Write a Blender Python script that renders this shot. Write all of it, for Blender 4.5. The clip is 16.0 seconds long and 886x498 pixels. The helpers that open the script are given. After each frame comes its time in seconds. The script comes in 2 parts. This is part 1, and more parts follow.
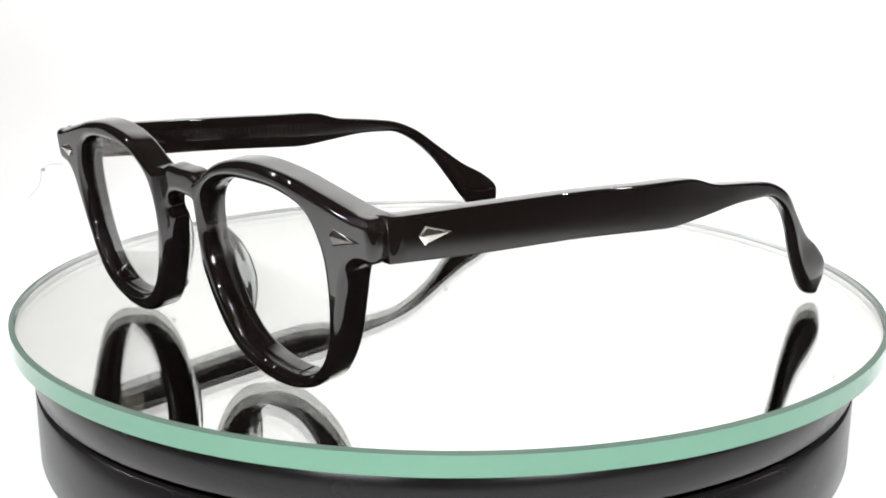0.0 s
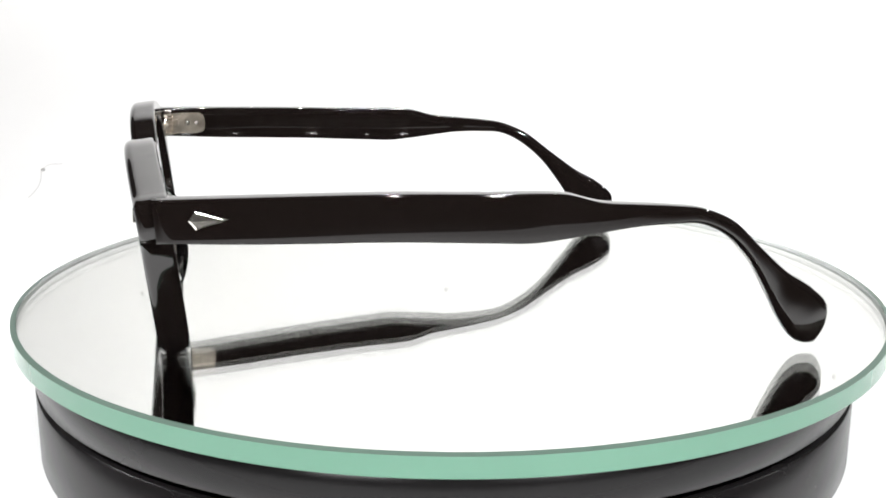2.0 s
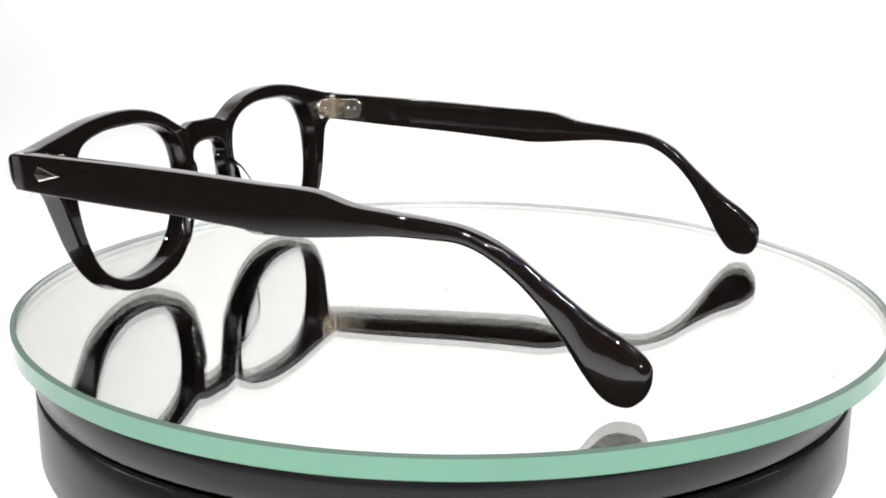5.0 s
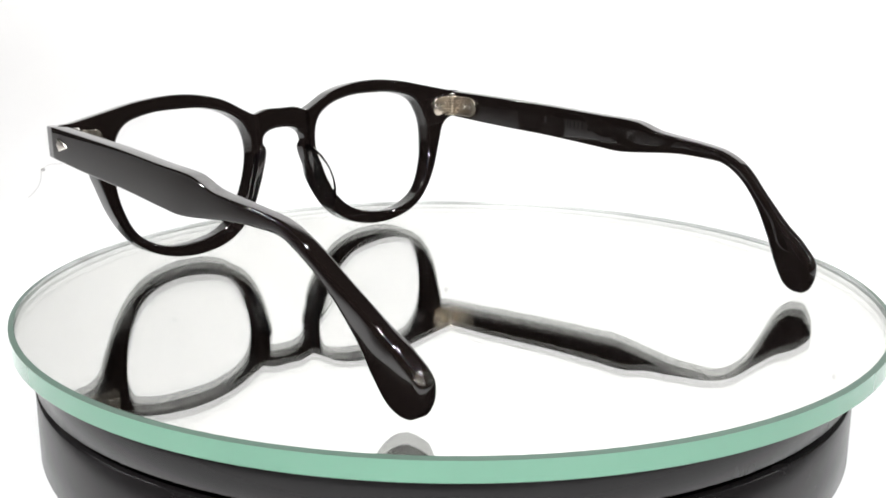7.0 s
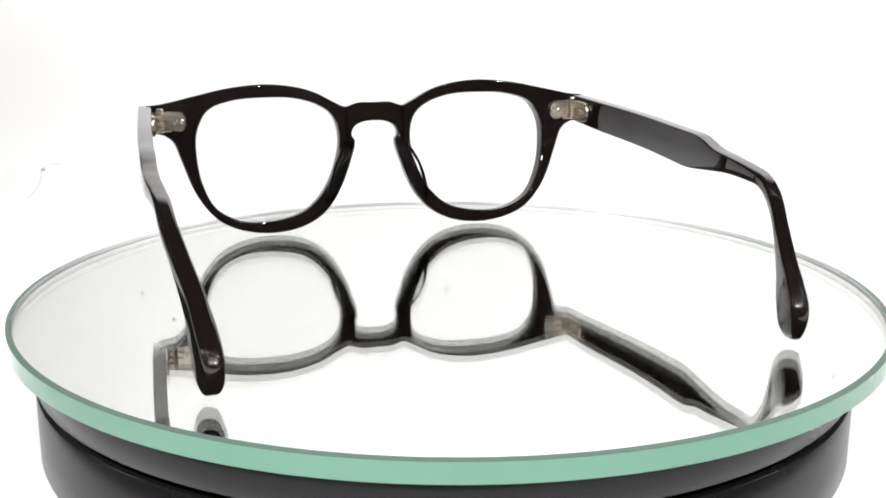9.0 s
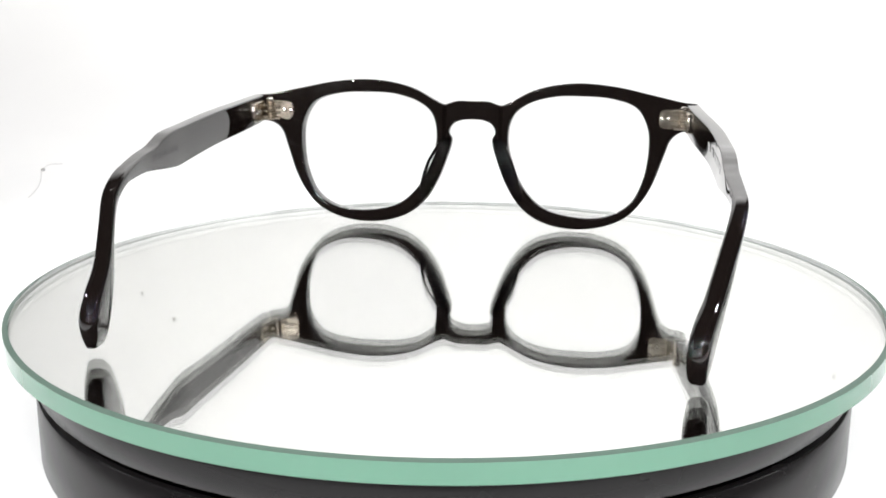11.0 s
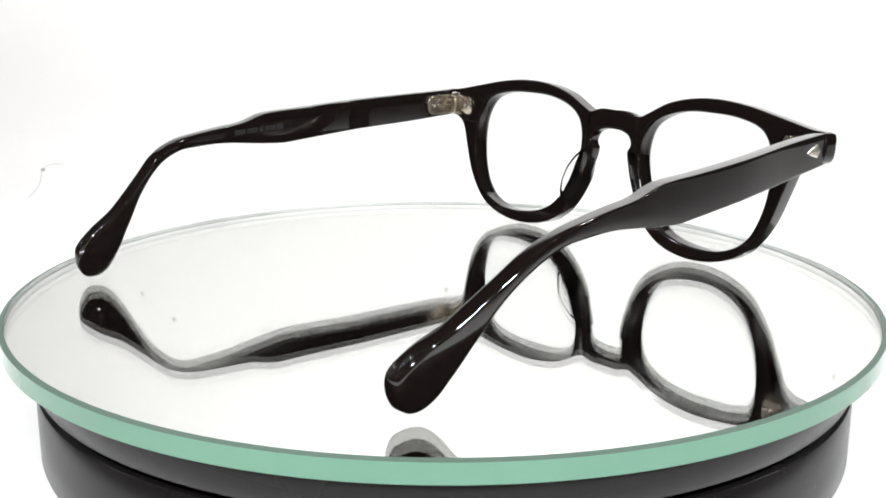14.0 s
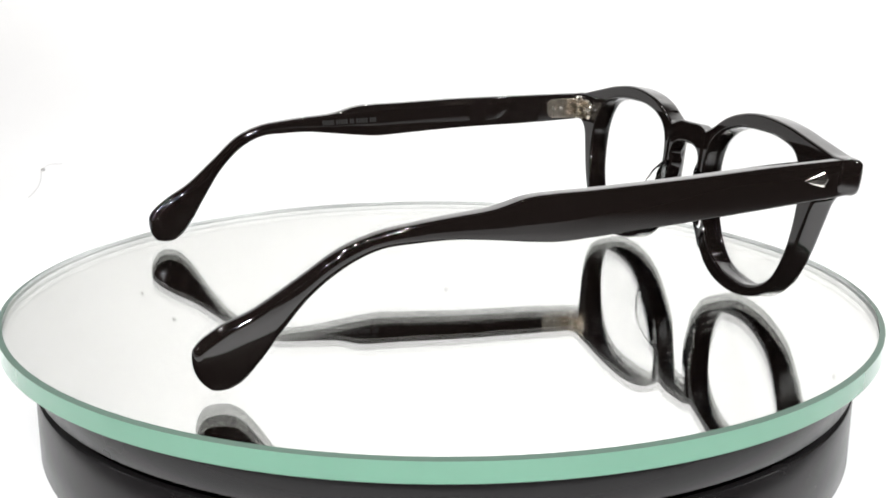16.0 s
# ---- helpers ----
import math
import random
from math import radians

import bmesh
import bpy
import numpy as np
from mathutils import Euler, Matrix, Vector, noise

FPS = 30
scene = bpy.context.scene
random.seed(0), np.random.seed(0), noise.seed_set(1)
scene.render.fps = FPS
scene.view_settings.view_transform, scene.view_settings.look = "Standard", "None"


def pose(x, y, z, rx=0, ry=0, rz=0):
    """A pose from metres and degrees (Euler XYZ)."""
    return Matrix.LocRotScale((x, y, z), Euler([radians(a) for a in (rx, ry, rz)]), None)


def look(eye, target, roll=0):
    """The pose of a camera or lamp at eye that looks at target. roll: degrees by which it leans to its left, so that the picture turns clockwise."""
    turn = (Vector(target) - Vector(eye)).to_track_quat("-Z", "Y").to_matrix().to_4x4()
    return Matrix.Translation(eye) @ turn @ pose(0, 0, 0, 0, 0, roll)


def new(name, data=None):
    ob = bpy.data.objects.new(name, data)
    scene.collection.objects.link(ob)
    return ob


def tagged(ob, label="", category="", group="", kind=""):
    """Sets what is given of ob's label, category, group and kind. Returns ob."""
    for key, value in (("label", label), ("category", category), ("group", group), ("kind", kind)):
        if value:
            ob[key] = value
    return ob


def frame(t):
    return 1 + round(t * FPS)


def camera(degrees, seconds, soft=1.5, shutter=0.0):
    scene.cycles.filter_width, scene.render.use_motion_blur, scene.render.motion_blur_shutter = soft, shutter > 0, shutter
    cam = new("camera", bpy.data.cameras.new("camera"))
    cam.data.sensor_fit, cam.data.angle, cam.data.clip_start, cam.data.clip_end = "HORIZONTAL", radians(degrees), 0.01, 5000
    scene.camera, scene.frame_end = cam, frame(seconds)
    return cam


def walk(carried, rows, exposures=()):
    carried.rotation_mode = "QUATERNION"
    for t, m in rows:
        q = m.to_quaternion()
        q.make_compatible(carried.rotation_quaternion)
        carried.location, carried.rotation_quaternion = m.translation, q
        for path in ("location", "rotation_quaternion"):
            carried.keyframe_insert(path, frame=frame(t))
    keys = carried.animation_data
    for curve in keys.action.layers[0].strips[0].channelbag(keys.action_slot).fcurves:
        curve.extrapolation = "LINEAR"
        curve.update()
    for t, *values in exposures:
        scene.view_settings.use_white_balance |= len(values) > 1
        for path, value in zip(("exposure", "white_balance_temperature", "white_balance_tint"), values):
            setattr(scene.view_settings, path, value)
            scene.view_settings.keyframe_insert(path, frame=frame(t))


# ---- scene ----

# Eyeglasses turning slowly on a mirrored glass turntable in a white photo booth. Metres.
SECONDS = 16.0
MM = 0.001

# ---------------------------------------------------------------- camera: stands still
cam = camera(42.68, SECONDS, soft=1.75)
CAM_AT = Matrix(((0.99999, -0.00455, 0.00154, 0.0),
                 (0.00260, 0.24303, -0.97002, -0.3003),
                 (0.00403, 0.97001, 0.24304, 0.0848),
                 (0, 0, 0, 1)))
EXPOSURES = [(0.0, -0.74), (8.0, -0.74), (11.5, -0.80), (13.5, -0.79), (SECONDS, -0.75)]
walk(cam, [(0.0, CAM_AT), (SECONDS, CAM_AT)], EXPOSURES)

# ---------------------------------------------------------------- turning of the table
def turn(t):
    """Degrees that the table has turned, clockwise from above."""
    return -12.568 * t - 0.00047 * (t - 8.0) ** 2


GLASSES_AT_9 = pose(-0.02276, 0.06888, 0.0, 0, 0, 15.957)
DISC_CENTRE = Vector((0.00080, 0.00145, 0.0))
R_DISC = 0.11412
T_DISC = 0.0050
R_BASE = 0.10765
PAPER_Z = -0.036

# ---------------------------------------------------------------- world and lamps
world = bpy.data.worlds.new("studio_world")
scene.world = world
world.use_nodes = True
world.node_tree.nodes["Background"].inputs[0].default_value = (0.9, 0.95, 1.0, 1)
world.node_tree.nodes["Background"].inputs[1].default_value = 0.05


def area_lamp(name, eye, target, sx, sy, watts, colour=(1, 1, 1)):
    d = bpy.data.lights.new(name, "AREA")
    d.shape, d.size, d.size_y, d.energy, d.color = "RECTANGLE", sx, sy, watts, colour
    ob = new(name, d)
    ob.matrix_world = look(eye, target)
    return ob


def spot(name, eye, target, watts, radius, cone):
    d = bpy.data.lights.new(name, "SPOT")
    d.shadow_soft_size, d.energy, d.spot_size, d.spot_blend = radius, watts, radians(cone), 0.6
    ob = new(name, d)
    ob.matrix_world = look(eye, target)
    return ob


# unseen strip lamp, added only to brighten the paper
area_lamp("backdrop_light", (0.17, 0.32, 0.96), (0.17, 0.88, 0.74), 1.25, 0.12, 36.0, (1.0, 0.99, 0.975))
# small bright reflector bulbs of the booth and added low fill, all turned to the table
LEDS_AND_FILL = ((-0.40, -0.42, 0.57, 13), (-0.30, -0.45, 0.59, 13), (-0.20, -0.46, 0.62, 13),
        (0.22, -0.45, 0.64, 13), (0.33, -0.43, 0.62, 13), (0.43, -0.39, 0.59, 13),
        # low front four: unseen fill added to brighten the platter and lower rims
        (-0.33, -0.70, 0.175, 9), (-0.22, -0.72, 0.18, 9), (0.26, -0.71, 0.18, 9), (0.36, -0.68, 0.175, 9),
        (-0.64, -0.10, 0.17, 2), (0.64, -0.10, 0.17, 2),
        (-0.62, 0.03, 0.46, 3), (-0.62, 0.13, 0.46, 3), (0.62, 0.03, 0.52, 3), (0.62, 0.13, 0.52, 3))
for x, y, z, watts in LEDS_AND_FILL:
    spot("led_or_fill_bulb", (x, y, z), (0, 0, 0.01), watts, 0.007, 44)


# ---------------------------------------------------------------- materials
def material(name, colour=(0.8, 0.8, 0.8), rough=0.5, metal=0.0, ior=1.5, transmission=0.0, coat=0.0):
    m = bpy.data.materials.new(name)
    m.use_nodes = True
    b = m.node_tree.nodes["Principled BSDF"]
    b.inputs["Base Color"].default_value = (*colour, 1)
    b.inputs["Roughness"].default_value = rough
    b.inputs["Metallic"].default_value = metal
    b.inputs["IOR"].default_value = ior
    b.inputs["Transmission Weight"].default_value = transmission
    b.inputs["Coat Weight"].default_value = coat
    return m


def vary(m, scale, low, high, socket="Base Color", detail=4.0):
    """Drive a socket of the material between two values by noise of that scale."""
    nt = m.node_tree
    co = nt.nodes.new("ShaderNodeTexCoord")
    nz = nt.nodes.new("ShaderNodeTexNoise")
    nz.inputs["Scale"].default_value, nz.inputs["Detail"].default_value = scale, detail
    nt.links.new(co.outputs["Object"], nz.inputs["Vector"])
    ramp = nt.nodes.new("ShaderNodeValToRGB")
    ramp.color_ramp.elements[0].position, ramp.color_ramp.elements[1].position = 0.35, 0.65
    ramp.color_ramp.elements[0].color = (*low, 1) if isinstance(low, tuple) else (low, low, low, 1)
    ramp.color_ramp.elements[1].color = (*high, 1) if isinstance(high, tuple) else (high, high, high, 1)
    nt.links.new(nz.outputs["Fac"], ramp.inputs["Fac"])
    nt.links.new(ramp.outputs["Color"], nt.nodes["Principled BSDF"].inputs[socket])
    return m


def bump(m, scale, distance, strength=0.3):
    nt = m.node_tree
    co = nt.nodes.new("ShaderNodeTexCoord")
    nz = nt.nodes.new("ShaderNodeTexNoise")
    nz.inputs["Scale"].default_value, nz.inputs["Detail"].default_value = scale, 5.0
    nt.links.new(co.outputs["Object"], nz.inputs["Vector"])
    bp = nt.nodes.new("ShaderNodeBump")
    bp.inputs["Strength"].default_value, bp.inputs["Distance"].default_value = strength, distance
    nt.links.new(nz.outputs["Fac"], bp.inputs["Height"])
    nt.links.new(bp.outputs["Normal"], nt.nodes["Principled BSDF"].inputs["Normal"])
    return m


ACETATE = vary(material("black_acetate", (0.0050, 0.0036, 0.0032), 0.03, ior=1.52), 260, 0.022, 0.038, "Roughness")
METAL = vary(material("nickel_silver", (0.62, 0.55, 0.46), 0.22, 1.0), 250, 0.18, 0.25, "Roughness")
RIVET = material("polished_silver", (0.92, 0.87, 0.80), 0.16, 1.0)
PAD = material("clear_acetate", (0.97, 0.98, 0.97), 0.03, ior=1.49, transmission=1.0)
ENGRAVED = material("engraved_grey", (0.016, 0.0155, 0.015), 0.16)
STAMPED = material("stamped_black", (0.0068, 0.0054, 0.0049), 0.045, ior=1.56)
PLASTIC = bump(vary(material("black_plastic", (0.0070, 0.0063, 0.0066), 0.25, ior=1.28), 40, 0.20, 0.28, "Roughness"), 900, 0.0001, 0.12)
GROOVE_SHADE = material("shaded_groove", (0.0004, 0.0004, 0.0004), 0.8, ior=1.05)
WHITE = vary(material("white_booth_wall", (0.82, 0.82, 0.82), 0.8), 3, (0.80, 0.80, 0.805), (0.84, 0.84, 0.84))
DARK = vary(material("dim_room_wall", (0.02, 0.02, 0.02), 0.9), 3, (0.018, 0.018, 0.019), (0.024, 0.023, 0.023))
DIRT = material("grey_dirt", (0.40, 0.39, 0.38), 0.8)
THREAD = material("pale_thread", (0.64, 0.64, 0.64), 0.8)
EDGE = vary(material("green_glass_edge", (0.34, 0.72, 0.52), 0.12, ior=1.5), 30, (0.074, 0.174, 0.121), (0.081, 0.187, 0.130))
EDGE_LINER = material("white_edge_liner", (0.93, 0.94, 0.935), 0.6)
ARRIS = material("ground_glass_arris", (0.07, 0.11, 0.088), 0.4, ior=1.3)
MIRROR = material("dim_silvering", (0.97, 0.975, 0.96), 0.0, 1.0)


def clear_material(name, tint, gloss_share=0.0, bend=0.0):
    """Clear layer: light goes on through it, straight or bent, with gloss that is constant or follows Fresnel."""
    m = bpy.data.materials.new(name)
    m.use_nodes = True
    nt = m.node_tree
    nt.nodes.clear()
    out = nt.nodes.new("ShaderNodeOutputMaterial")
    mix = nt.nodes.new("ShaderNodeMixShader")
    if bend:
        thru = nt.nodes.new("ShaderNodeBsdfRefraction")
        thru.inputs["Roughness"].default_value = 0.0
        thru.inputs["IOR"].default_value = bend
    else:
        thru = nt.nodes.new("ShaderNodeBsdfTransparent")
    thru.inputs[0].default_value = (*tint, 1)
    gloss = nt.nodes.new("ShaderNodeBsdfGlossy")
    gloss.inputs["Roughness"].default_value = 0.0
    if gloss_share:
        mix.inputs[0].default_value = gloss_share
    else:
        facing = nt.nodes.new("ShaderNodeLayerWeight")
        power = nt.nodes.new("ShaderNodeMath")
        power.operation, power.inputs[1].default_value = "POWER", 5.0
        share = nt.nodes.new("ShaderNodeMapRange")
        share.inputs["To Min"].default_value, share.inputs["To Max"].default_value = 0.03, 0.9
        nt.links.new(facing.outputs["Facing"], power.inputs[0])
        nt.links.new(power.outputs[0], share.inputs["Value"])
        nt.links.new(share.outputs["Result"], mix.inputs[0])
    nt.links.new(thru.outputs[0], mix.inputs[1])
    nt.links.new(gloss.outputs[0], mix.inputs[2])
    nt.links.new(mix.outputs[0], out.inputs[0])
    return m


GLASS = clear_material("clear_glass", (0.996, 1.0, 0.992), 0.05, 1.11)


def half_mirror_material():
    """Layer added in the glass for the upper reflected image: part of the light is turned back, the rest goes on."""
    m = bpy.data.materials.new("added_half_mirror")
    m.use_nodes = True
    nt = m.node_tree
    nt.nodes.clear()
    out = nt.nodes.new("ShaderNodeOutputMaterial")
    mix = nt.nodes.new("ShaderNodeMixShader")
    mix.inputs[0].default_value = 0.52
    thru = nt.nodes.new("ShaderNodeBsdfTransparent")
    gloss = nt.nodes.new("ShaderNodeBsdfGlossy")
    gloss.inputs["Roughness"].default_value = 0.0
    nt.links.new(thru.outputs[0], mix.inputs[1])
    nt.links.new(gloss.outputs[0], mix.inputs[2])
    nt.links.new(mix.outputs[0], out.inputs[0])
    return m


HALF_MIRROR = half_mirror_material()


LENS = clear_material("clear_demo_lens", (0.99, 0.99, 0.99))


# ---------------------------------------------------------------- mesh helpers
def part(name, bm, mat, parent=None, label="", smooth=True, face_up=False):
    me = bpy.data.meshes.new(name)
    bmesh.ops.recalc_face_normals(bm, faces=bm.faces)
    if face_up and sum(f.normal.z for f in bm.faces) < 0:
        bmesh.ops.reverse_faces(bm, faces=bm.faces)
    bm.to_mesh(me)
    bm.free()
    for m in (mat if isinstance(mat, (list, tuple)) else [mat]):
        me.materials.append(m)
    me.polygons.foreach_set("use_smooth", [smooth] * len(me.polygons))
    ob = new(name, me)
    ob.parent = parent
    if label:
        tagged(ob, label)
    return ob


def sharp(bm, degrees=40):
    for e in bm.edges:
        if len(e.link_faces) == 2 and e.calc_face_angle(0) > radians(degrees):
            e.smooth = False
    return bm


def spline(points, closed=False, steps=8):
    """Catmull-Rom curve through a few control points."""
    pts = [Vector(p) for p in points]
    n = len(pts)
    out = []
    for i in range(n if closed else n - 1):
        p1, p2 = pts[i], pts[(i + 1) % n]
        p0 = pts[i - 1] if closed or i > 0 else p1 * 2 - p2
        p3 = pts[(i + 2) % n] if closed or i + 2 < n else p2 * 2 - p1
        d1, d2, d3 = (max((b - a).length, 1e-6) ** 0.5 for a, b in ((p0, p1), (p1, p2), (p2, p3)))
        m1 = ((p1 - p0) / d1 - (p2 - p0) / (d1 + d2) + (p2 - p1) / d2) * d2
        m2 = ((p2 - p1) / d2 - (p3 - p1) / (d2 + d3) + (p3 - p2) / d3) * d2
        for k in range(steps):
            u = k / steps
            out.append(p1 * (2 * u**3 - 3 * u**2 + 1) + m1 * (u**3 - 2 * u**2 + u) + p2 * (-2 * u**3 + 3 * u**2) + m2 * (u**3 - u**2))
    if not closed:
        out.append(pts[-1])
    return out


def lathe(profile, segments=128):
    """Profile of (radius, z) turned about the z axis; radius 0 closes it."""
    bm = bmesh.new()
    rings = []
    for r, z in profile:
        if r == 0:
            rings.append([bm.verts.new((0, 0, z))])
        else:
            rings.append([bm.verts.new((r * math.cos(2 * math.pi * k / segments), r * math.sin(2 * math.pi * k / segments), z)) for k in range(segments)])
    for a, b in zip(rings, rings[1:]):
        for k in range(segments):
            j = (k + 1) % segments
            quad = [a[k % len(a)], a[j % len(a)], b[j % len(b)], b[k % len(b)]]
            quad = list(dict.fromkeys(quad))
            if len(quad) > 2:
                bm.faces.new(quad)
    return bm


def loft(rings, cap=True):
    bm = bmesh.new()
    vs = [[bm.verts.new(p) for p in ring] for ring in rings]
    n = len(vs[0])
    for a, b in zip(vs, vs[1:]):
        for k in range(n):
            bm.faces.new((a[k], a[(k + 1) % n], b[(k + 1) % n], b[k]))
    if cap:
        bm.faces.new(vs[0][::-1])
        bm.faces.new(vs[-1])
    return bm


def box(sx, sy, sz, at=(0, 0, 0), bevel=0.0, segments=2):
    bm = bmesh.new()
    bmesh.ops.create_cube(bm, size=1.0, matrix=Matrix.Translation(at) @ Matrix.Diagonal((sx, sy, sz, 1)))
    if bevel:
        bmesh.ops.bevel(bm, geom=bm.edges[:], offset=bevel, segments=segments, affect="EDGES", profile=0.5)
    return bm


# ---------------------------------------------------------------- booth
def wall(name, sx, sy, sz, at, mat):
    ob = part(name, box(sx, sy, sz, at), mat, smooth=False)
    return tagged(ob, kind="structure")


def build_sweep():
    """White paper that runs from the table up the back in one curve, with thickness."""
    f = PAPER_Z
    prof = [(y, f) for y in (-0.28, -0.02, 0.1, 0.25, 0.4)]
    prof += [(0.4 + 0.5 * math.sin(radians(a)), f + 0.5 - 0.5 * math.cos(radians(a))) for a in range(5, 91, 5)]
    prof += [(0.9, 0.6), (0.9, 1.35)]
    back = [(y + 0.01, z - 0.01) for y, z in reversed(prof)]
    loop = prof + back
    bm = loft([[(x, y, z) for y, z in loop] for x in (-0.75, 0.75)], cap=False)
    return tagged(part("backdrop", sharp(bm, 60), WHITE), "seamless white paper backdrop sweeping down to the table", "backdrop", kind="structure")


build_sweep()


def build_specks():
    """Specks of dirt on the paper of the backdrop."""
    for x, z, r in ((0.0019, 0.2439, 0.0028), (-0.2911, 0.2837, 0.0028), (-0.3202, 0.2512, 0.0022), (0.4323, 0.3536, 0.0026)):
        y = 0.4 + math.sqrt(0.25 - (PAPER_Z + 0.5 - z) ** 2)
        bm = bmesh.new()
        bmesh.ops.create_uvsphere(bm, u_segments=14, v_segments=8, radius=r)
        for v in bm.verts:
            v.co = Vector((v.co.x * (1 + 0.25 * noise.noise(v.co * 300)), v.co.y * 0.12, v.co.z * (1 + 0.25 * noise.noise(v.co * 350))))
        ob = part("dirt_speck", bm, DIRT)
        ob.location = (x, y - 0.0004, z)
        tagged(ob, "small grey speck of dirt on the white backdrop", "speck", "specks on the backdrop")


def build_thread():
    """A short grey thread that lies on the paper."""
    def on_paper(x, y):
        return Vector((x, y, PAPER_Z + 0.0006))
    path = spline([on_paper(x, y) for x, y in ((-0.2364, 0.3916), (-0.2432, 0.3900), (-0.2410, 0.3688), (-0.2298, 0.3334), (-0.2237, 0.3092), (-0.2202, 0.2871))], steps=5)
    rings = []
    for k, p in enumerate(path):
        d = (path[min(k + 1, len(path) - 1)] - path[max(k - 1, 0)]).normalized()
        a = d.orthogonal().normalized()
        b = d.cross(a)
        rings.append([p + (a * math.cos(t) + b * math.sin(t)) * 0.00022 for t in (0, 1.26, 2.51, 3.77, 5.03)])
    ob = part("thread", loft(rings), THREAD)
    tagged(ob, "thin pale grey thread lying on the white backdrop", "thread")
    bm = bmesh.new()
    bmesh.ops.create_icosphere(bm, subdivisions=2, radius=0.0015)
    bmesh.ops.scale(bm, vec=(0.8, 1.0, 0.8), verts=bm.verts)
    bmesh.ops.translate(bm, vec=on_paper(-0.2411, 0.3703), verts=bm.verts)
    part("knot", bm, DIRT, ob)


build_specks()
build_thread()
# unseen surfaces added to close the room; its dimness is in their near-black colour
wall("floor", 2.0, 2.4, 0.02, (0, -0.2, PAPER_Z - 0.022), DARK)
wall("wall_left", 0.02, 2.4, 1.5, (-1.01, -0.2, 0.60), DARK)
wall("wall_right", 0.02, 2.4, 1.5, (1.01, -0.2, 0.60), DARK)
wall("wall_front", 2.0, 0.02, 1.5, (0, -1.41, 0.60), DARK)
wall("ceiling", 2.0, 2.4, 0.02, (0, -0.2, 1.36), DARK)


# ---------------------------------------------------------------- turntable
def build_turntable():
    base = tagged(new("turntable"), "black plastic round display turntable standing on white paper", "turntable")
    base.location = (0, 0, PAPER_Z)
    z = -PAPER_Z
    part("body", sharp(lathe([(0, 0.0), (R_BASE - 0.0012, 0.0), (R_BASE - 0.0003, 0.0004), (R_BASE, 0.0014), (R_BASE, z - 0.0174), (R_BASE - 0.0004, z - 0.0170), (R_BASE - 0.009, z - 0.0170), (0, z - 0.0170)])), PLASTIC, base)
    # groove lining: shade of the recess is put into its near-black colour
    part("groove", lathe([(R_BASE - 0.0016, z - 0.0169), (R_BASE - 0.007, z - 0.0169), (R_BASE - 0.007, z - 0.0156), (R_BASE - 0.0016, z - 0.0156)]), GROOVE_SHADE, base)
    return base


def build_platter(parent):
    zb, zt = -PAPER_Z - 0.0155, -PAPER_Z - T_DISC - 0.0004
    r = R_BASE
    return part("platter", sharp(lathe([(0, zb), (r - 0.004, zb), (r - 0.0005, zb), (r, zb + 0.0005), (r, zt - 0.0012), (r - 0.0012, zt), (0, zt)])), PLASTIC, parent, "rotating black plastic top ring")


def build_disc():
    d = tagged(new("glass_disc"), "round clear glass plate with green edge and mirror backing", "glass plate")
    r, t = R_DISC, T_DISC
    c, cz = 0.00136, 0.00034
    part("plate", lathe([(0, 0), (r - c, 0)], 256), GLASS, d, face_up=True).visible_shadow = False
    part("edge", sharp(lathe([(r, -cz), (r, -t + 0.0003)], 256)), EDGE, d, "pale green ground glass edge")
    # white liner added: brightness seen through the clear edge, put into its colour
    part("edge_liner", lathe([(r - 0.0003, -cz - 0.0001), (r - 0.0003, -t + 0.0003)], 256), EDGE_LINER, d, "white liner added inside the glass edge for its see-through brightness")
    part("inner_arris", lathe([(r - 0.0006, -t * 0.32), (r - 0.0006, -t * 0.36)], 256), ARRIS, d)
    part("arris", lathe([(r - c, 0), (r, -cz)], 256), ARRIS, d)
    part("lower_arris", lathe([(r, -t + 0.0003), (r - 0.0005, -t), (R_BASE - 0.006, -t)], 256), ARRIS, d)
    part("half_mirror", lathe([(0, -t * 0.36), (r - 0.0004, -t * 0.36)], 256), HALF_MIRROR, d, face_up=True)
    part("mirror", lathe([(0, -t * 0.76), (r - 0.0004, -t * 0.76)], 256), MIRROR, d, "silver mirror layer", face_up=True)
    return d


turntable = build_turntable()
platter = build_platter(turntable)
glass_disc = build_disc()


# ---------------------------------------------------------------- eyeglasses
# own space: x across, y towards the front, z up from the glass, origin under the middle of the front
TILT = math.tan(radians(6.5))


def front_y(x, z, depth):
    """The front's surfaces: leaning and slightly bowed; depth runs from 0 (back) to 1 (front)."""
    x, z = x / MM, z / MM
    thick = 6.6
    return (1.7 + (z - 37.0) * TILT - x * x / 2400.0 + depth * thick) * MM


OUTER = [(0, 40.6), (5.2, 40.6), (7.6, 39.9), (9.6, 39.4), (12.5, 40.6), (19.6, 44.3), (27, 46.3), (36, 47.1), (47, 46.2), (58, 44.0), (68, 41.9), (72.0, 41.2), (72.6, 40.0), (72.4, 34.4), (71.4, 33.3), (67.5, 32.3), (64.7, 30), (62.6, 24.5), (59.4, 15.5), (56, 9.6), (51.5, 4.8), (45, 1.6), (36, 0.05), (27, 0.9), (20.6, 3.4), (15.8, 7.4), (11.8, 13.4), (8.6, 21), (6.7, 28.3), (7.7, 30.4), (6.6, 33.0), (3.6, 34.4), (0, 34.7)]
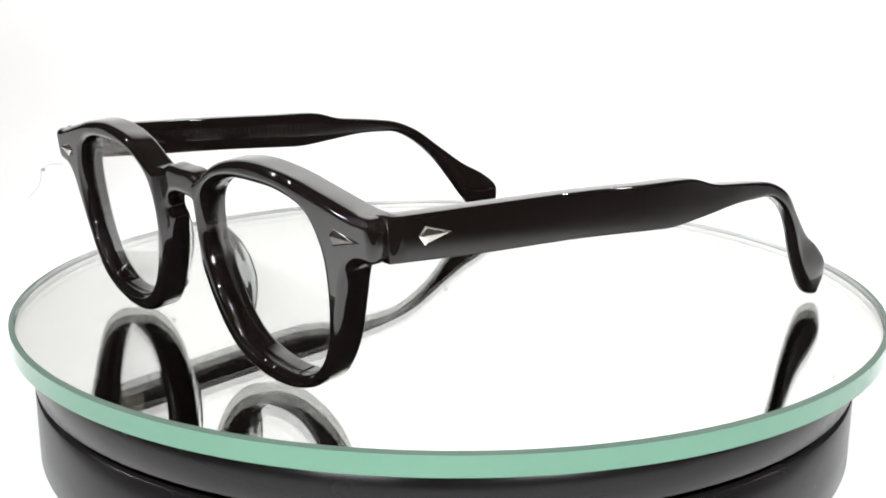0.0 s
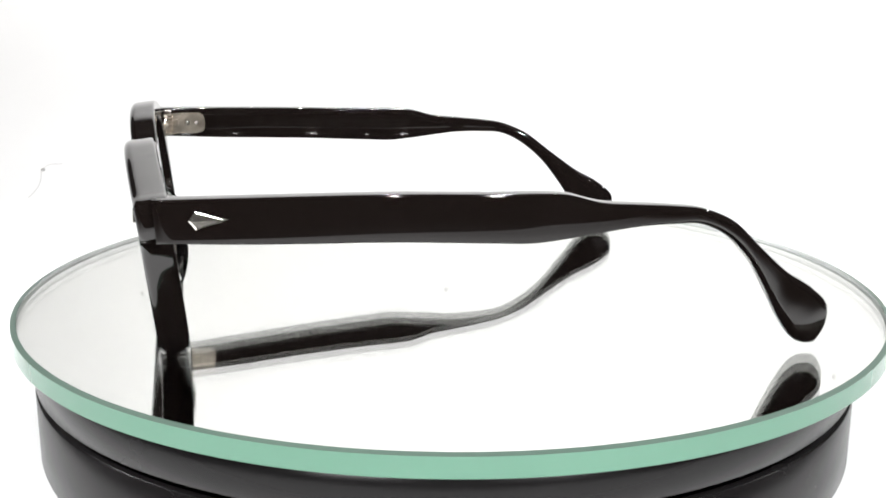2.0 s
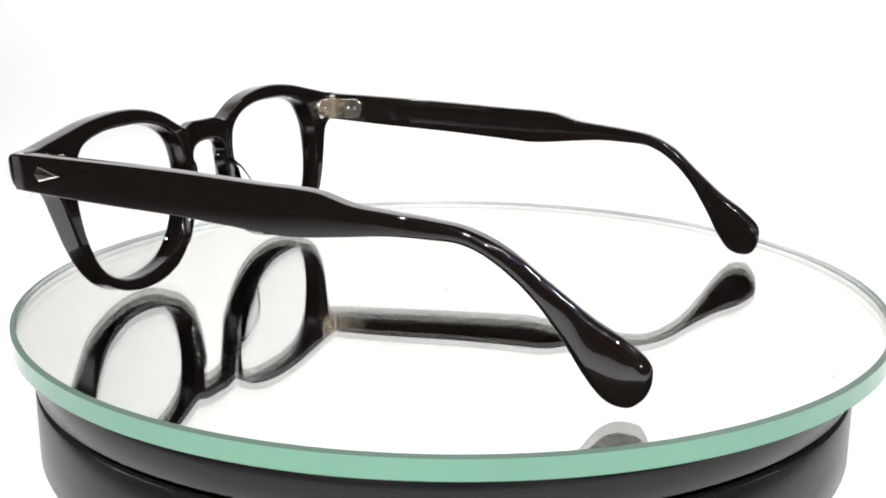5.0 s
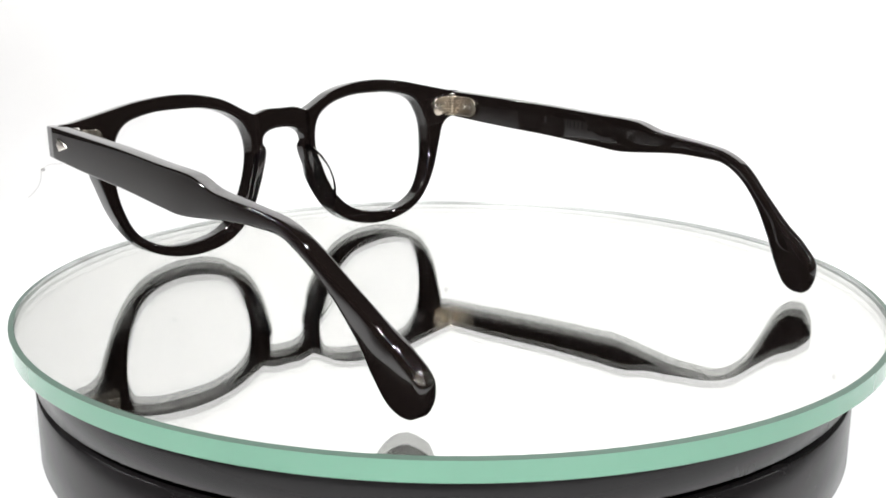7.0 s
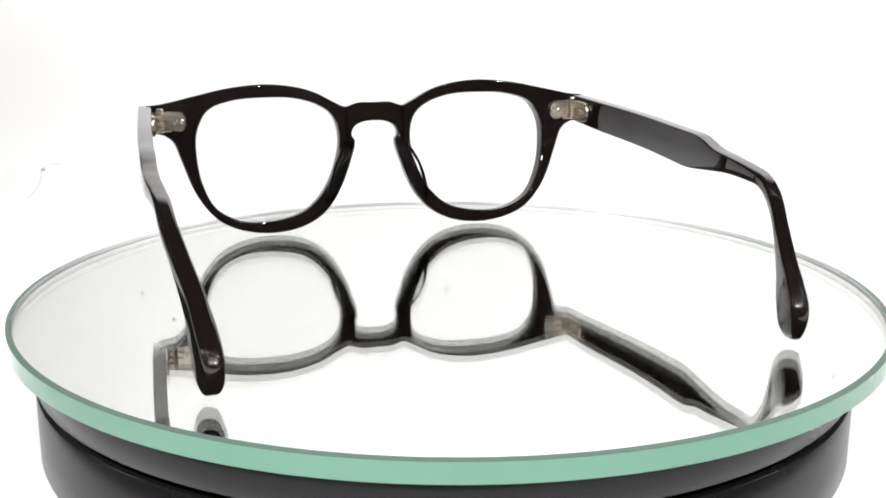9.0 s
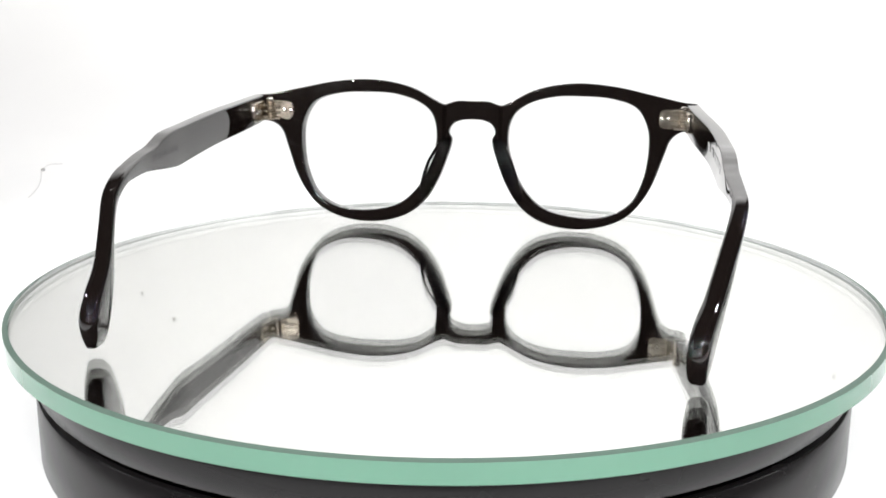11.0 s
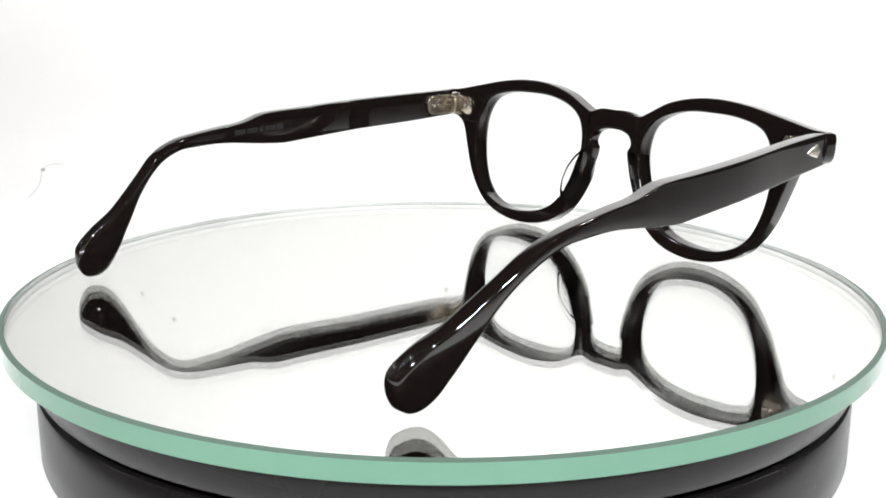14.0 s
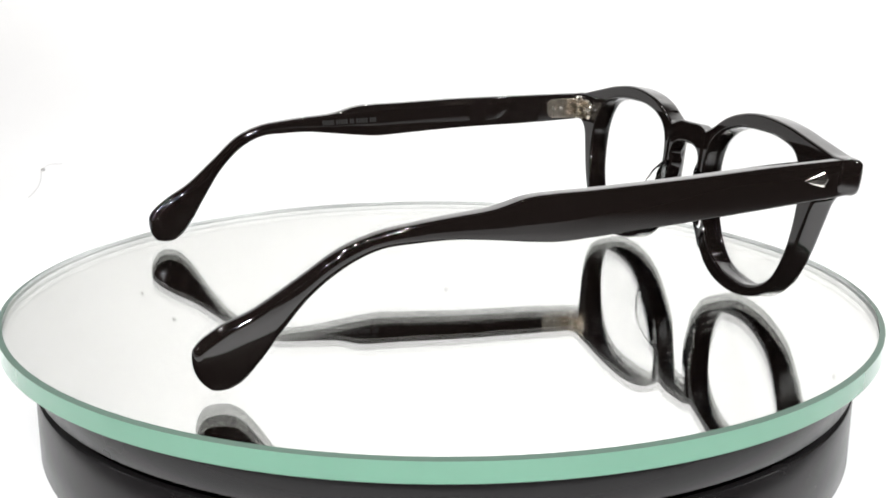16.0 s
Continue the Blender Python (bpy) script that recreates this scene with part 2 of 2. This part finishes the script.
HOLE = [(35.5, 42.9), (26, 42.4), (18, 39.9), (13.6, 36.2), (11.9, 29.5), (13.3, 21.5), (17.4, 12.8), (24, 6.6), (34, 4.0), (44.5, 4.5), (52.2, 8.8), (56.2, 16.6), (57.7, 26), (57.1, 33.5), (53.4, 39.6), (45.5, 42.3)]
OUTER = [(x * (73.4 / 72.6 if x > 70 else 1), z * 1.008) for x, z in OUTER]
HOLE = [(x, z * 1.008) for x, z in HOLE]
LENS_MID = (35.0, 24.0)


def saddle(x):
    """How far (mm) the face of the bridge is set back behind the rims."""
    u = min(1.0, max(0.0, (10.2 - abs(x)) / 1.6))
    return 2.0 * u * u * (3 - 2 * u)


def mirrored(points):
    return [(-x, z) for x, z in reversed(points)]


def front_half(loops, radius, face):
    """Front (face 1) or back (face -1) half of the frame's slab, its edges rounded by that radius."""
    cu = bpy.data.curves.new("front_outline", "CURVE")
    cu.dimensions, cu.fill_mode = "2D", "BOTH"
    cu.extrude, cu.bevel_depth, cu.bevel_resolution, cu.offset = 3.2 - radius, radius, 6, -radius
    for loop in loops:
        sp = cu.splines.new("POLY")
        sp.points.add(len(loop) - 1)
        for q, (x, z) in zip(sp.points, loop):
            q.co = (x, z, 0, 1)
        sp.use_cyclic_u = True
    tmp = bpy.data.objects.new("front_outline", cu)
    scene.collection.objects.link(tmp)
    me = bpy.data.meshes.new_from_object(tmp.evaluated_get(bpy.context.evaluated_depsgraph_get()))
    bpy.data.objects.remove(tmp)
    bm = bmesh.new()
    bm.from_mesh(me)
    bpy.data.meshes.remove(me)
    bmesh.ops.remove_doubles(bm, verts=bm.verts, dist=0.01)
    bmesh.ops.bisect_plane(bm, geom=bm.verts[:] + bm.edges[:] + bm.faces[:], dist=1e-4, plane_co=(0, 0, 0), plane_no=(0, 0, face), clear_inner=True)
    return bm


def build_front(parent):
    half = [tuple(p) for p in spline([(x, z, 0) for x, z in OUTER], steps=6)]
    half = [(x, z) for x, z, _ in half]
    loops = [half + mirrored(half)[1:-1]]
    ring = [(p[0], p[1]) for p in spline([(x, z, 0) for x, z in HOLE], True, 6)]
    loops += [ring, mirrored(ring)]
    bm = bmesh.new()
    for radius, face in ((1.7, 1), (0.7, -1)):
        half_bm = front_half(loops, radius, face)
        me = bpy.data.meshes.new("front_half")
        half_bm.to_mesh(me)
        half_bm.free()
        bm.from_mesh(me)
        bpy.data.meshes.remove(me)
    bmesh.ops.remove_doubles(bm, verts=bm.verts, dist=0.01)
    cuts = [(3.0 * k, 0) for k in range(-24, 25)] + [(sx * (8.35 + 0.25 * k), 0) for sx in (-1, 1) for k in range(9)]
    for at, axis in cuts + [(3.0 * k + 1.0, 1) for k in range(0, 16)]:
        no = Vector((1, 0, 0)) if axis == 0 else Vector((0, 1, 0))
        bmesh.ops.bisect_plane(bm, geom=bm.verts[:] + bm.edges[:] + bm.faces[:], dist=1e-4, plane_co=no * at, plane_no=no)
    layer = bm.faces.layers.int.new("broad_face")
    bm.normal_update()
    flat = {f for f in bm.faces if abs(f.normal.z) > 0.9995}
    for f in flat:
        f[layer] = 1
    for e in bm.edges:
        if len(e.link_faces) == 2 and (e.link_faces[0] in flat) != (e.link_faces[1] in flat):
            e.smooth = False
    for v in bm.verts:
        x, z, w = v.co
        depth = 0.5 - w / 6.4
        slant = 0.75 * (depth - 0.5)
        v.co = (x * MM, front_y(x * MM, z * MM, 1 - depth) - saddle(x) * (1 - depth) * MM, max(z + slant, 0.05) * MM)
    ob = part("front_frame", bm, ACETATE, parent, "glossy black acetate frame front with keyhole bridge")
    # true normals of the curved front and back faces
    me = ob.data
    normals = [Vector(n.vector) for n in me.corner_normals]
    for poly, broad in zip(me.polygons, me.attributes["broad_face"].data):
        if broad.value:
            facing = 1.0 if poly.normal.y > 0 else -1.0
            for k in poly.loop_indices:
                x, y, z = me.vertices[me.loops[k].vertex_index].co / MM
                slope = -x / 1200.0
                if facing > 0:
                    slope -= (saddle(x + 0.05) - saddle(x - 0.05)) / 0.1
                normals[k] = (Vector((-slope, 1.0, -TILT)) * facing).normalized()
    me.normals_split_custom_set(normals)
    me.attributes.remove(me.attributes["broad_face"])
    return ob


def build_lens(parent, side):
    ring = [(p[0], p[1]) for p in spline([(x, z, 0) for x, z in HOLE], True, 4)]
    cx, cz = LENS_MID
    bm = bmesh.new()
    layers = []
    for depth in (0.50, 0.66):
        rows = []
        for k in (0.0, 0.2, 0.4, 0.6, 0.8, 1.008):
            row = []
            for x, z in ring:
                px, pz = cx + (x - cx) * k, cz + (z - cz) * k
                dome = 0.8 * (1 - k * k)
                row.append(bm.verts.new((side * px * MM, front_y(px * MM, pz * MM, depth) + dome * MM, pz * MM)))
                if k == 0.0:
                    break
            rows.append(row)
        n = len(ring)
        for a, b in zip(rows, rows[1:]):
            for j in range(n):
                quad = list(dict.fromkeys([a[j % len(a)], a[(j + 1) % len(a)], b[(j + 1) % n], b[j]]))
                bm.faces.new(quad)
        layers.append(rows[-1])
    n = len(ring)
    for j in range(n):
        bm.faces.new((layers[0][j], layers[0][(j + 1) % n], layers[1][(j + 1) % n], layers[1][j]))
    return part("lens", sharp(bm), LENS, parent, "clear demo lens")


def build_pad(parent, side):
    """Clear block glued behind the nose side of the rim, its ridge leaning towards the lens."""
    # height, nose edge and lens edge of the rim there, x and y of the ridge
    stations = [(29.2, 7.4, 10.6, 9.6, 0.6), (28.0, 7.0, 11.6, 10.6, -0.6), (25.5, 7.5, 12.3, 12.4, -2.3), (22.0, 8.5, 13.2, 14.3, -3.5), (18.0, 10.1, 14.6, 15.7, -4.1),
                (14.5, 11.6, 16.3, 16.6, -3.8), (11.5, 13.2, 17.6, 17.1, -3.0), (9.3, 14.6, 18.0, 17.3, -2.1), (8.2, 15.6, 17.8, 17.2, -1.6)]
    rings = []
    for st in spline([Vector((z, a, b)) for z, a, b, x, y in stations], steps=3):
        z, a, b = st
        zs = [-q[0] for q in stations]
        x, y = (float(np.interp(-z, zs, [q[k] for q in stations])) for k in (3, 4))
        root = 1.7 + (z - 37) * TILT - a * a / 2400.0 + 0.5
        nose, lens_side = a + 0.35, b - 0.3
        w = 0.75
        outline = spline([(nose, root, 0), (nose + 0.1, root - 0.9, 0), ((nose + x) / 2 - 0.3, (root + y) / 2 - 0.3, 0), (x - 2 * w, y + 0.9, 0), (x - w, y, 0), (x, y + 0.6, 0),
                          ((lens_side + x) / 2 + 0.1, (root + y) / 2 + 0.4, 0), (lens_side, root - 0.5, 0), (lens_side, root, 0)], True, 3)
        rings.append([(side * q[0] * MM, q[1] * MM, z * MM) for q in outline])
    return part("nose_pad", loft(rings), PAD, parent, "clear transparent nose pad")


# temple stations: y and z of the upper edge, y and z of the lower edge, half thickness, middle x of the two temples
TEMPLE = [
    (3.2, 42.0, 2.6, 33.5, 2.0), (-18, 41.6, -18, 32.3, 2.0), (-43, 40.9, -43, 31.2, 1.95), (-65, 40.0, -64, 29.9, 1.9),
    (-72.7, 39.8, -71.4, 29.5, 1.9), (-78.8, 39.3, -77.5, 29.9, 1.9), (-86.2, 37.3, -85, 30.7, 1.9), (-94.6, 36.3, -94.1, 31.5, 1.9),
    (-103, 35.3, -103.0, 31.3, 1.9), (-110.4, 34.0, -109.8, 30.6, 1.95), (-118.0, 30.7, -116.3, 27.5, 2.0), (-126.0, 24.4, -123.6, 21.0, 2.05),
    (-134.3, 18.0, -129.2, 13.3, 2.15), (-141.7, 13.7, -133.6, 6.4, 2.4), (-146.4, 9.3, -137.2, 2.1, 2.35), (-146.6, 5.3, -139.6, 0.75, 2.0), (-145.7, 2.9, -141.6, 0.5, 1.5), (-144.8, 1.7, -142.7, 0.6, 1.0), (-144.1, 1.2, -143.4, 0.85, 0.45)]
BOW = {-1: [72.6, 73.2, 73.9, 74.3, 74.3, 74.2, 74.1, 73.8, 73.0, 72.3, 71.6, 69.5, 67.4, 66.4, 65.8, 65.6, 65.6, 65.6, 65.6],
       1: [70.7, 72.5, 75.3, 76.2, 76.3, 76.3, 76.3, 76.4, 76.7, 76.7, 75.5, 73.2, 70.9, 68.7, 67.4, 67.1, 67.1, 67.1, 67.1]}


def section(top, bottom, x, h, n=28):
    """Rounded slab section between an upper and a lower edge point."""
    top, bottom = Vector(top), Vector(bottom)
    mid, arm = (top + bottom) / 2, (top - bottom) / 2
    L = arm.length
    arm.normalize()
    r = min(0.42 + 1.0 * min(1.0, max(0.0, (-mid[0] - 92.0) / 30.0)) + 0.7 * min(1.0, max(0.0, (-mid[0] - 130.0) / 8.0)), L * 0.97, h * 0.97)
    lean = 0.8 * min(1.0, max(0.0, (-mid[0] - 112.0) / 28.0))
    pts = []
    for cx, cz, a0 in ((1, 1, 0), (-1, 1, 90), (-1, -1, 180), (1, -1, 270)):
        for k in range(n // 4):
            a = radians(a0 + 90 * k / (n // 4 - 1))
            px = cx * (h - r) + r * math.cos(a)
            pz = cz * (L - r) + r * math.sin(a)
            q = mid + arm * pz
            pts.append(((x + px - lean * pz / L) * MM, q[0] * MM, q[1] * MM))
    return pts


def temple_x(side, y):
    """Middle x of a temple at y (mm)."""
    ys = [(a + c) / 2 for a, b, c, d, h in TEMPLE]
    return float(np.interp(-y, [-v for v in ys], BOW[side]))


def build_temple(parent, side):
    lift = [0.5 * min(1.0, max(0.0, (-a - 5) / 40.0), max(0.0, (138 + a) / 20.0)) for a, b, c, d, h in TEMPLE]
    if side < 0:
        lift = [k + 0.55 * max(0.0, 1.0 - abs(a + 115) / 28.0) for k, (a, b, c, d, h) in zip(lift, TEMPLE)]
    up = spline([Vector((a, b - side * k, h)) for (a, b, c, d, h), k in zip(TEMPLE, lift)], steps=6)
    low = spline([Vector((c, d - side * k, x)) for (a, b, c, d, h), x, k in zip(TEMPLE, BOW[side], lift)], steps=6)
    rings = []
    for p, q in zip(up, low):
        ring = section((p[0], p[1]), (q[0], q[1]), q[2], max(p[2], 0.2))
        rings.append([(side * x, y, z) for x, y, z in ring])
    bm = loft(rings)
    return part("temple", sharp(bm, 80), ACETATE, parent, "glossy black acetate temple arm with curved tip")


def kite(length, height, proud):
    """Faceted diamond rivet: broad end at +u, long point at -u, raised ridge; lies in u, v with w outwards."""
    bm = bmesh.new()
    rim = [(0.30 * length, 0), (0.12 * length, 0.5 * height), (-0.70 * length, 0), (0.12 * length, -0.5 * height)]
    low = [bm.verts.new((u, v, 0)) for u, v in rim]
    mid = [bm.verts.new((u, v, proud * 0.5)) for u, v in rim]
    up = [bm.verts.new((u * 0.84, v * 0.78, proud)) for u, v in rim]
    for k in range(4):
        bm.faces.new((low[k], low[(k + 1) % 4], mid[(k + 1) % 4], mid[k]))
        bm.faces.new((mid[k], mid[(k + 1) % 4], up[(k + 1) % 4], up[k]))
    crest = [bm.verts.new((u * 0.80, 0, proud + 0.07 * MM)) for u in (rim[0][0], rim[2][0] * 0.9)]
    bm.faces.new((up[0], up[1], crest[0]))
    bm.faces.new((up[1], up[2], crest[1], crest[0]))
    bm.faces.new((up[2], up[3], crest[0], crest[1]))
    bm.faces.new((up[3], up[0], crest[0]))
    bm.faces.new(low[::-1])
    return bm


def build_rivets(front, temple, side):
    bm = kite(7.6 * MM, 3.6 * MM, 0.45 * MM)
    # on the temple: point runs back along -y, face outwards
    m = Matrix(((0, 0, side, side * (temple_x(side, -5.7) + 1.95) * MM), (1, 0, 0, -5.7 * MM), (0, 1, 0, 37.8 * MM), (0, 0, 0, 1)))
    bmesh.ops.transform(bm, matrix=m, verts=bm.verts)
    part("diamond_rivet", bm, RIVET, temple, "silver diamond-shaped rivet", smooth=False)
    bm = kite(8.6 * MM, 3.4 * MM, 0.45 * MM)
    y = front_y(64.5 * MM, 37.0 * MM, 1.0)
    m = Matrix(((-side, 0, 0, side * 64.0 * MM), (0, 0, 1, y), (0, 1, 0, 37.0 * MM), (0, 0, 0, 1))) @ pose(0, 0, 0, -6.5, -3, 0)
    bmesh.ops.transform(bm, matrix=m, verts=bm.verts)
    part("diamond_rivet", bm, RIVET, front, "silver diamond-shaped rivet", smooth=False)


def plate_mesh(lu, lv, thick, round_end):
    """Plate in u, v: square at u=0, rounded at u=lu."""
    n = 10
    pts = [(0, -lv / 2), (lu - round_end, -lv / 2)]
    pts += [(lu - round_end + round_end * math.sin(a), -(lv / 2 - round_end) - round_end * math.cos(a)) for a in [math.pi / 2 * k / n for k in range(1, n + 1)]]
    pts += [(u, -v) for u, v in reversed(pts)]
    c = 0.15 * MM
    rings = [[(u, v, 0) for u, v in pts], [(u, v, thick - c) for u, v in pts], [(u * 0.98 + 0.01 * lu, v * 0.96, thick) for u, v in pts]]
    return loft(rings)


def knuckle_mesh(r, h):
    return lathe([(0, -h / 2), (r * 0.85, -h / 2), (r, -h / 2 + r * 0.15), (r, h / 2 - r * 0.15), (r * 0.85, h / 2), (0, h / 2)], 16)


def build_hinge(front, temple, side):
    zc = 37.2 * MM
    barrel = Vector((side * 68.4 * MM, -1.0 * MM, zc))
    # plate on the back of the front
    bm = plate_mesh(8.0 * MM, 6.4 * MM, 0.9 * MM, 2.2 * MM)
    yb = front_y(63 * MM, zc, 0.0)
    m = Matrix(((-side, 0, 0, side * 68.6 * MM), (0, 0, -1, yb + 0.2 * MM), (0, 1, 0, zc), (0, 0, 0, 1))) @ pose(0, 0, 0, 5.5, 0, 0)
    bmesh.ops.transform(bm, matrix=m, verts=bm.verts)
    part("hinge_plate", sharp(bm), METAL, front, "nickel silver hinge plate")
    # plate on the inside of the temple
    bm = plate_mesh(11.0 * MM, 6.4 * MM, 0.9 * MM, 2.4 * MM)
    m = Matrix(((0, 0, -side, side * (temple_x(side, -6.0) - 1.8) * MM), (-1, 0, 0, -1.2 * MM), (0, 1, 0, zc), (0, 0, 0, 1)))
    bmesh.ops.transform(bm, matrix=m, verts=bm.verts)
    part("hinge_plate", sharp(bm), METAL, temple, "nickel silver hinge plate")
    # seven interleaved leaves with their arms, and the screw through them
    for k in range(7):
        lift = Vector((0, 0, (k - 3) * 0.95 * MM))
        bm = knuckle_mesh(1.55 * MM, 0.80 * MM)
        if k % 2 == 0:
            host, arm, mid = front, (3.4, 1.5), (-side * 1.7, 0.55)
        else:
            host, arm, mid = temple, (1.5, 3.4), (side * 0.7, -1.7)
        bm2 = box(arm[0] * MM, arm[1] * MM, 0.80 * MM, (mid[0] * MM, mid[1] * MM, 0), 0.12 * MM, 1)
        me = bpy.data.meshes.new("arm")
        bm2.to_mesh(me)
        bm2.free()
        bm.from_mesh(me)
        bpy.data.meshes.remove(me)
        bmesh.ops.translate(bm, vec=barrel + lift, verts=bm.verts)
        part("knuckle", sharp(bm), METAL, host)
    bm = lathe([(0, -0.4 * MM), (1.15 * MM, -0.4 * MM), (1.25 * MM, 0.1 * MM), (0.9 * MM, 0.5 * MM), (0.3 * MM, 0.6 * MM), (0, 0.6 * MM)], 20)
    bmesh.ops.translate(bm, vec=barrel + Vector((0, 0, 3.6 * MM)), verts=bm.verts)
    part("screw", sharp(bm), RIVET, front)
    spots = [(front, side * (x * MM), yb - 0.75 * MM, 1) for x in (63.6, 61.5)]
    spots += [(temple, side * (temple_x(side, y) - 2.65) * MM, y * MM, 0) for y in (-6.9, -9.6)]
    for host, px, py, axis in spots:
        bm = bmesh.new()
        bmesh.ops.create_uvsphere(bm, u_segments=14, v_segments=8, radius=0.85 * MM)
        bmesh.ops.scale(bm, vec=(0.6, 1, 1) if axis == 0 else (1, 0.6, 1), verts=bm.verts)
        bmesh.ops.translate(bm, vec=(px, py, zc), verts=bm.verts)
        part("rivet_head", bm, RIVET, host)


def build_engraving(temple, side, y0, zc, height, letters, pitch, gap, slope):
    """Unreadable stamped lettering as small bars, word by word, on the inside of the temple."""
    y = y0
    for count in letters:
        for k in range(count):
            w = pitch * 0.78
            mid = y - w / 2
            lean = math.degrees(math.atan2(side * (temple_x(side, mid - 2) - temple_x(side, mid + 2)), 4.0))
            bm = box(0.03 * MM, w * MM, height * MM, (0, 0, 0), 0.008 * MM, 1)
            bmesh.ops.transform(bm, matrix=pose(side * (temple_x(side, mid) - 1.945) * MM, mid * MM, (zc + (y - y0) * slope) * MM, 0, 0, lean), verts=bm.verts)
            part("stamped_bar", bm, STAMPED if side > 0 else ENGRAVED, temple, smooth=False)
            y -= pitch
        y -= gap


def build_eyeglasses():
    g = tagged(new("eyeglasses"), "black acetate eyeglasses with keyhole bridge standing open on glass", "eyeglasses")
    front = build_front(g)
    for side in (-1, 1):
        temple = build_temple(g, side)
        build_lens(g, side)
        build_pad(g, side)
        build_rivets(front, temple, side)
        build_hinge(front, temple, side)
        if side > 0:
            build_engraving(temple, side, -22.5, 36.6, 2.2, (5, 4, 5, 4, 12), 1.6, 2.0, 0.036)
        else:
            build_engraving(temple, side, -72.0, 35.4, 1.6, (3, 5, 2, 5, 5), 0.8, 0.55, 0.03)
    return g


eyeglasses = build_eyeglasses()


# ---------------------------------------------------------------- what moves
def motions():
    steps = [k * 0.25 for k in range(int(SECONDS / 0.25) + 1)]
    walk(eyeglasses, [(t, pose(0, 0, 0, 0, 0, turn(t) - turn(9.0)) @ GLASSES_AT_9) for t in steps])
    walk(glass_disc, [(t, pose(0.0003, 0.0001, 0, 0, 0, turn(t)) @ Matrix.Translation(DISC_CENTRE)) for t in steps])
    walk(platter, [(t, pose(0, 0, 0, 0, 0, turn(t))) for t in steps])


motions()
